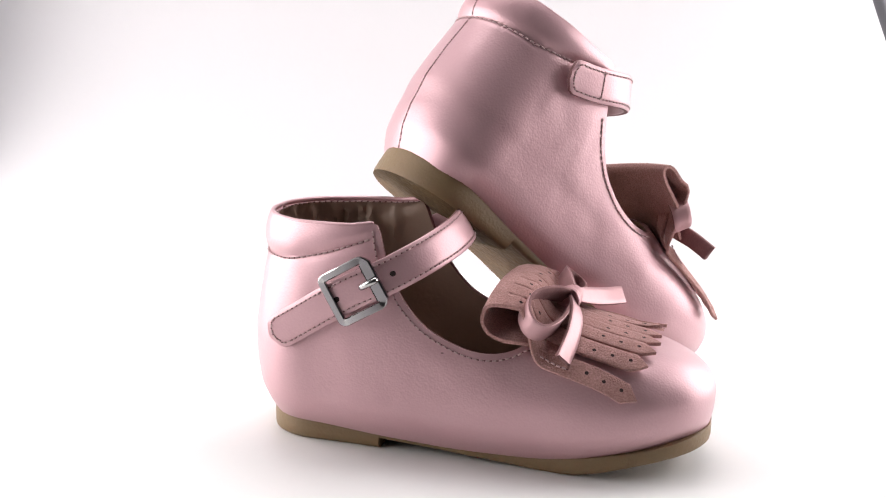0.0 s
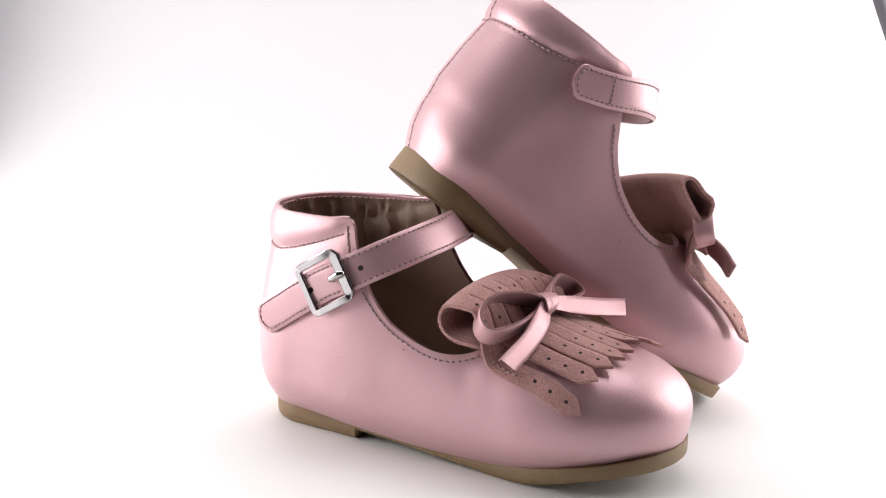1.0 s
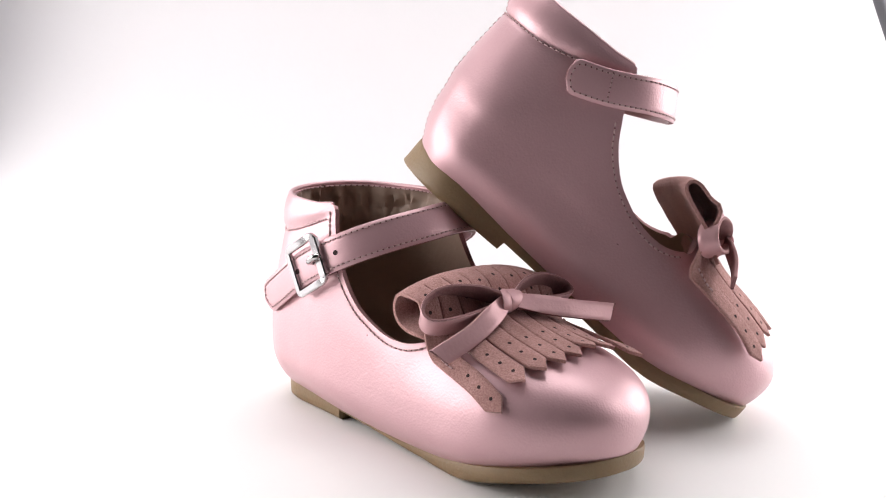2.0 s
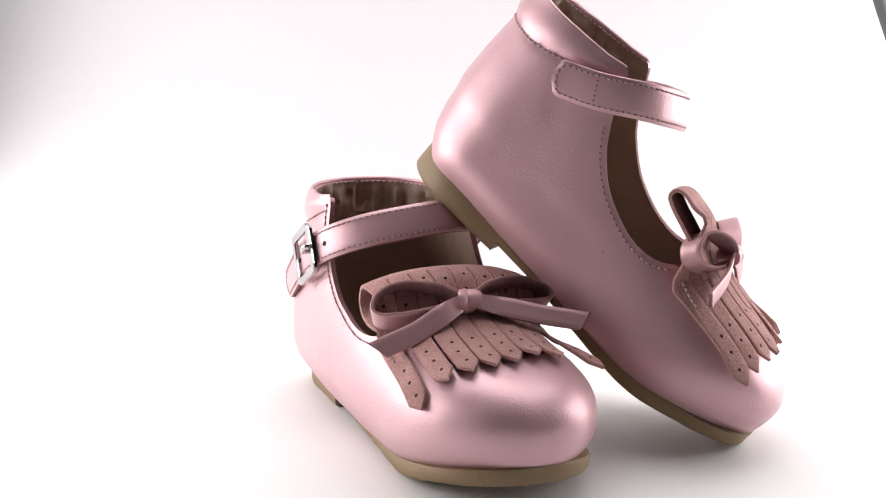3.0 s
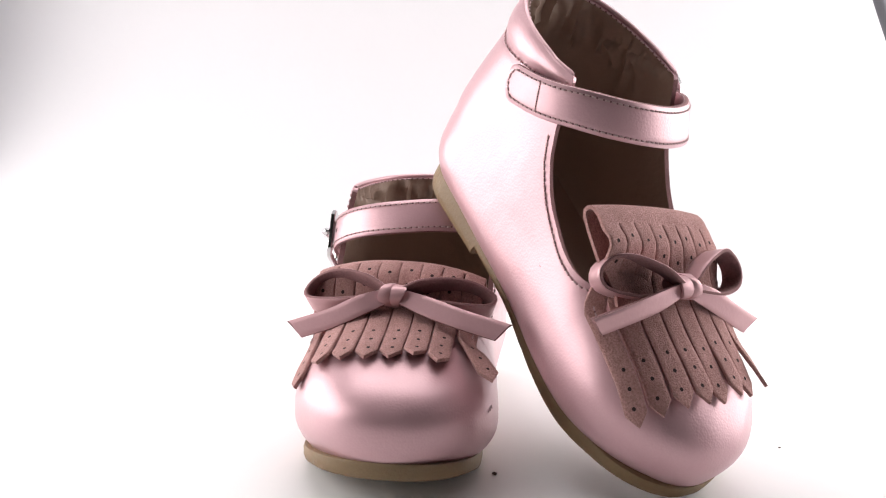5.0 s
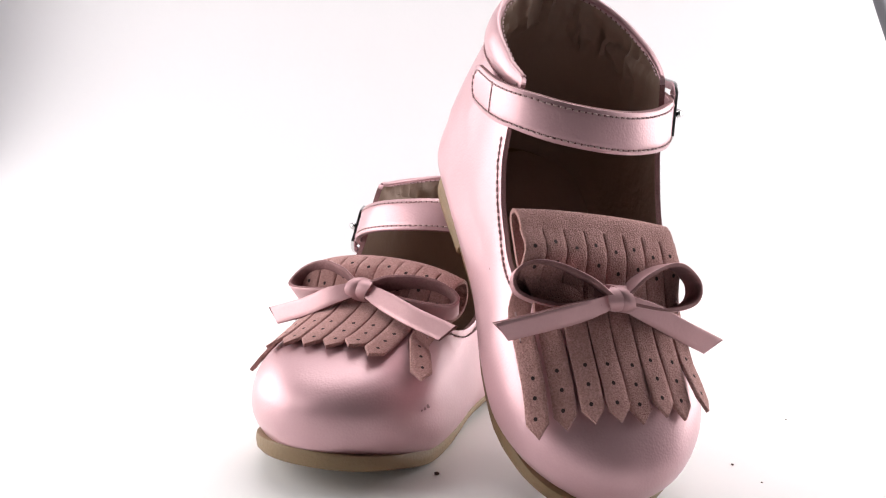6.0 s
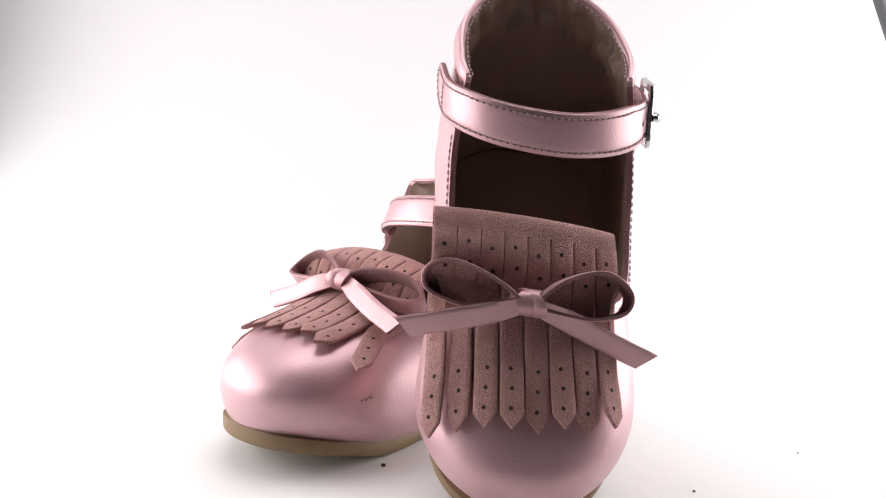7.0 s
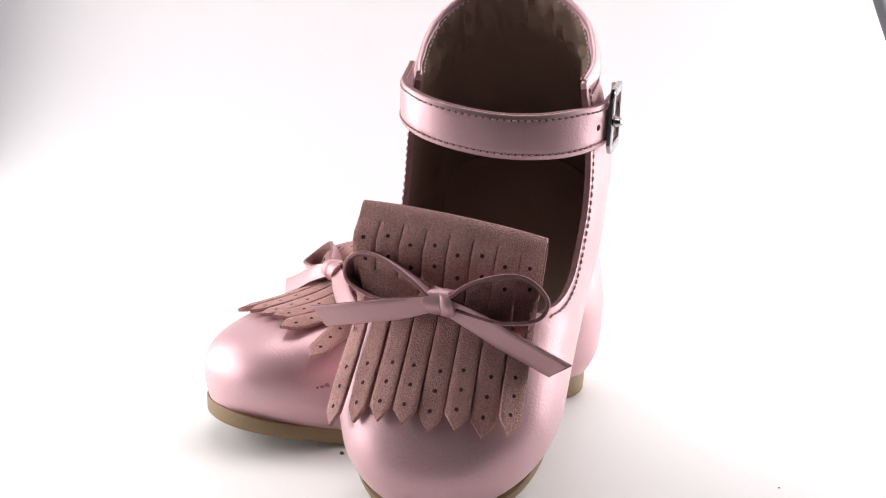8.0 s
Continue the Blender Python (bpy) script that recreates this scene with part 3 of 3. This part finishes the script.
def frame_mesh(c, t, b, n):
    """The buckle's frame: a rounded square of flattened wire, bowed to the ankle."""
    L, Wd, R = 8.4, 8.3, 1.6
    loop = []
    for sx, sy, a0 in ((1, 1, 0), (-1, 1, 90), (-1, -1, 180), (1, -1, 270)):
        for a in (0, 30, 60, 90):
            an = math.radians(a0 + a)
            loop.append((sx * (L - R) + R * math.cos(an), sy * (Wd - R) + R * math.sin(an)))
    V, F = [], []
    bar = ((1, -0.7), (1, 0.55), (0.74, 1), (-0.74, 1), (-1, 0.55), (-1, -0.7), (-0.75, -1), (0.75, -1))
    m, k = len(loop), len(bar)
    for i, (u, w) in enumerate(loop):
        u0, w0 = loop[i - 1]
        u1, w1 = loop[(i + 1) % m]
        d = unit(np.array((u1 - u0, w1 - w0)))
        o = np.array((d[1], -d[0]))
        wide = 2.1 if u > L - R - 0.1 and abs(w) < Wd - R + 0.1 else 1.35
        for pu, ph in bar:
            du, dw = o * pu * wide
            h = ph * 0.85 - 0.010 * u * u
            V.append(c + t * (u + du) + b * (w + dw) + n * h)
    for i in range(m):
        for q in range(k):
            F.append((i * k + q, i * k + (q + 1) % k, ((i + 1) % m) * k + (q + 1) % k, ((i + 1) % m) * k + q))
    me = mesh_of("buckle", V, F, [CHROME])
    me.set_sharp_from_angle(angle=radians(25))
    return me


def knot_mesh(K):
    """A knot of ribbon: a short band wrapped over the crossing."""
    V, F = [], []
    for band, (tilt, r1, r2, wd) in enumerate(((0.30, 4.3, 3.6, 2.4), (-0.75, 4.6, 3.9, 1.5))):
        o = len(V)
        n, cs = 20, ((-1, -0.5), (-0.95, 0.4), (0, 0.7), (0.95, 0.4), (1, -0.5))
        for i in range(n):
            a = 2 * math.pi * i / n
            for c, h in cs:
                x, z = math.cos(a) * (r1 + h), math.sin(a) * (r2 + h)
                y = c * wd * (1 + 0.28 * math.sin(a + 1.9 * band)) + tilt * x + 0.55 * math.sin(2 * a + band)
                V.append(K + np.array((x * 0.8 - z * 0.35, y, z * 0.85 + x * 0.3)))
        for i in range(n):
            for j in range(4):
                F.append((o + i * 5 + j, o + i * 5 + j + 1, o + ((i + 1) % n) * 5 + j + 1, o + ((i + 1) % n) * 5 + j))
        for j in (0, 4):
            F.append(tuple(o + i * 5 + j for i in range(n)))
    return mesh_of("bow", V, F, [RIBBON])


# ---------------------------------------------------------------- the tent round the table
def box(name, lo, hi, mat, label, kind="structure"):
    V = [(x * 1000, y * 1000, z * 1000) for x in (lo[0], hi[0]) for y in (lo[1], hi[1]) for z in (lo[2], hi[2])]
    F = [(0, 1, 3, 2), (4, 6, 7, 5), (0, 4, 5, 1), (2, 3, 7, 6), (0, 2, 6, 4), (1, 5, 7, 3)]
    return tagged(new(name, mesh_of(name, V, F, [mat], smooth=False)), label, "", "", kind)


def build_tent():
    # floor and back are one sheet of paper with a wide bend
    prof = [(-700, -12), (200, -12)] + [(200 + 180 * math.sin(a), 168 - 180 * math.cos(a)) for a in np.linspace(0.1, math.pi / 2, 16)] + [(380, 640)]
    V, F = [], []
    for y, z in prof:
        for x in (-620, -300, 0, 300, 620):
            V.append((x, y, z))
    for i in range(len(prof) - 1):
        for j in range(4):
            F.append((i * 5 + j, i * 5 + j + 1, i * 5 + j + 6, i * 5 + j + 5))
    tagged(new("floor", mesh_of("floor", V, F, [PAPER])), "white paper sweep rising into the backdrop", "", "", "structure")
    box("wall_left", (-0.50, -0.10, -0.012), (-0.49, 0.40, 0.64), FABRIC, "white fabric side of the light tent")
    box("wall_right", (0.49, -0.10, -0.012), (0.50, 0.40, 0.64), FABRIC, "white fabric side of the light tent")
    # added out of view: blocks lamp light so the backdrop's left edge greys
    box("shade_panel", (-0.326, 0.285, -0.01), (-0.322, 0.374, 0.40), FRAME, "unseen grey panel added to shade the left of the backdrop", "")
    V, F = rod([(205, 280, 208), (233, 280, 140), (261, 280, 78)], 4.0, 10)
    tagged(new("tent_pole", mesh_of("tent_pole", V, F, [FRAME])), "slanting grey pole of the light tent", "pole")
    # the dim room round the tent
    box("wall_north", (-1.5, 1.5, -0.8), (1.5, 1.6, 1.7), WALLPAINT, "plain grey room wall")
    box("wall_south", (-1.5, -1.8, -0.8), (1.5, -1.7, 1.7), WALLPAINT, "plain grey room wall")
    box("wall_west", (-1.6, -1.8, -0.8), (-1.5, 1.6, 1.7), WALLPAINT, "plain grey room wall")
    box("wall_east", (1.5, -1.8, -0.8), (1.6, 1.6, 1.7), WALLPAINT, "plain grey room wall")
    box("room_floor", (-1.6, -1.8, -0.9), (1.6, 1.6, -0.8), WALLPAINT, "plain grey room floor")
    box("room_ceiling", (-1.6, -1.8, 1.7), (1.6, 1.6, 1.8), WALLPAINT, "plain grey room ceiling")
    box("ceiling", (-0.50, -0.10, 0.64), (0.50, 0.40, 0.65), FABRIC, "white fabric top of the light tent")


def make_turntable():
    V, F = [], []
    n = 96
    prof = [(0, -9), (231, -9), (231, 0), (120, 0), (0, 0)]
    for r, z in prof:
        for k in range(n):
            V.append((r * math.cos(2 * math.pi * k / n), r * math.sin(2 * math.pi * k / n), z))
    for i in range(len(prof) - 1):
        for k in range(n):
            F.append((i * n + k, i * n + (k + 1) % n, (i + 1) * n + (k + 1) % n, (i + 1) * n + k))
    ob = new("turntable", mesh_of("turntable", V, F, [DISC], merge=0.01))
    for p in ob.data.polygons:
        p.use_smooth = False
    V, F = [], []
    prof = [(231.3, -9), (233.5, -9), (234, -8), (234, -1.0), (233.4, 0), (231.3, 0)]
    for r, z in prof:
        for k in range(n):
            V.append((r * math.cos(2 * math.pi * k / n), r * math.sin(2 * math.pi * k / n), z))
    for i in range(len(prof)):
        for k in range(n):
            j = (i + 1) % len(prof)
            F.append((i * n + k, i * n + (k + 1) % n, j * n + (k + 1) % n, j * n + k))
    part("rim", mesh_of("rim", V, F, [DISC]), ob)
    return tagged(ob, "round white turntable under the shoes", "turntable")


def make_speck(r, seed):
    rng = random.Random(seed)
    bm = bmesh.new()
    bmesh.ops.create_icosphere(bm, subdivisions=1, radius=r * MM)
    for v in bm.verts:
        v.co *= rng.uniform(0.6, 1.2)
        v.co.z = max(v.co.z * 0.7 + r * 0.5 * MM, 0)
    me = bpy.data.meshes.new("speck")
    bm.to_mesh(me)
    bm.free()
    me.materials.append(GRIT)
    return tagged(new("speck", me), "tiny brown crumb on the white turntable", "crumb", "crumbs")


build_tent()
turntable = make_turntable()

# the bow's ribbons, from the knot: loops and tails with the ribbon's width direction at each point
LOOPS = [
    ([(0, -2, 1), (-4.5, -9, 3.0), (-9, -19, 3.4), (-9.8, -26.5, 0.8), (-7, -30.5, -3.2), (-2.8, -29, -5.2), (0.3, -19, -4.4), (1, -5, -1.5)], (0.5, -0.3, 0.81)),
    ([(0, 2, 1), (-3.5, 9, 2.8), (-7, 20, 2.8), (-8, 28, 0.5), (-6, 33, -2.5), (-2.5, 30.5, -4.5), (0, 19, -3.8), (1, 5, -1.5)], (0.5, 0.25, 0.83))]
TAILS = [
    ([(1, -1, 0.5), (4.5, -10, -2.5), (5.5, -20, -7.5), (5.0, -33, -12.5)], (-0.45, -0.5, 0.8)),
    ([(1, 1, 0.5), (5, 12, -2.0), (9, 24, -4.5), (12.5, 38, -7.0)], (-0.55, 0.3, 0.8))]
LOW_BOW = {"sag": False, "wide": 58.0, "knot": (100.0, -0.6, 54.5), "loops": LOOPS, "tails": TAILS, "tip": -2.0, "lifted": (7,), "strap": (0.0, 0.0), "skew": 0.0, "flap": (0.0, -0.8), "fold": [(101, 47.3, 0), (92, 50.2, 7.0), (84, 51.0, 6.5), (79, 52.5, 6.0), (76.6, 56.0, 5.5), (77.6, 59.9, 5.0), (80.2, 61.6, 5.2), (84.0, 61.5, 5.2)], "arch": 1.0, "out": 6.0,
           "marks": [(121.5, 25.2, 1, 1.3), (123.3, 24.8, 1, 1.0), (125.0, 24.6, 1, 0.7), (63.7, 39.0, -1, 0.5)]}
HIGH_LOOPS = [
    ([(0, 2, 1), (-4.5, 9, 3.6), (-10, 19, 4), (-12, 26, 2), (-10.5, 30, -2), (-6, 28.5, -5), (-1, 18, -4.5), (1, 5, -1.5)], (0.5, 0.3, 0.81)),
    ([(0, -2, 1), (-5, -9, 4), (-9, -19, 4.5), (-9.5, -26, 2), (-6, -31, -2), (-1, -28.5, -4.5), (2, -18, -4), (1.5, -5, -1.5)], (0.55, -0.15, 0.82))]
HIGH_TAILS = [
    ([(1, -1, 0.5), (4, -12, -2.5), (7, -24, -7.5), (9.5, -37, -13)], (-0.45, -0.4, 0.8)),
    ([(1, 1, 0.5), (3.5, 12, -1.5), (5, 24, -4.0), (5.5, 36.5, -8.0)], (-0.5, 0.2, 0.84))]
HIGH_BOW = {"sag": True, "wide": 56.5, "knot": (101.2, 6.6, 54.8), "loops": HIGH_LOOPS, "tails": HIGH_TAILS, "tip": 3.0, "lifted": (0,), "strap": (-1.6, 4.4), "skew": 0.14, "flap": (-3.0, 7.2), "fold": [(101, 47.3, 0), (93, 51.5, 7.0), (86, 54.5, 6.5), (80.5, 56.6, 6.0), (77, 58.7, 5.5), (77.3, 61.4, 5.0), (80.2, 62.4, 5.2), (84.0, 61.5, 5.2)], "arch": 0.4, "out": 0.0, "marks": [(70.0, 30.0, 1, 0.4)]}

low_shoe = make_shoe("pearly pink leather toddler shoe standing flat on the turntable", False, 3, LOW_BOW)
high_shoe = make_shoe("pearly pink leather toddler shoe leaning heel-up on its pair", True, 8, HIGH_BOW)
LOW_POSE = Matrix(((0.1610, 0.9870, 0, -0.0274), (-0.9870, 0.1610, 0, 0.0534), (0, 0, 1, 0), (0, 0, 0, 1)))
HIGH_POSE = Matrix(((0.6245, 0.5600, 0.5444, -0.0060), (-0.4667, 0.8265, -0.3148, 0.0258), (-0.6262, -0.0574, 0.7775, 0.0874), (0, 0, 0, 1)))
SPECKS = [(make_speck(1.0, 1), pose(0.0275, -0.0556, 0)), (make_speck(0.6, 2), pose(0.1022, 0.0135, 0)),
          (make_speck(0.45, 3), pose(0.1161, 0.0047, 0)), (make_speck(0.4, 4), pose(0.1006, 0.070, 0))]


def table_pose(degrees, rise, tilt_x, tilt_y):
    return pose(0, 0, rise) @ pose(0, 0, 0, 0, tilt_y, 0) @ pose(0, 0, 0, tilt_x, 0, 0) @ pose(0, 0, 0, 0, 0, degrees)


def motions():
    for thing, stand in [(turntable, pose(0, 0, 0)), (low_shoe, LOW_POSE), (high_shoe, HIGH_POSE), *SPECKS]:
        walk(thing, [(t, table_pose(d, r, a, b) @ stand) for t, d, r, a, b in TURN])


motions()
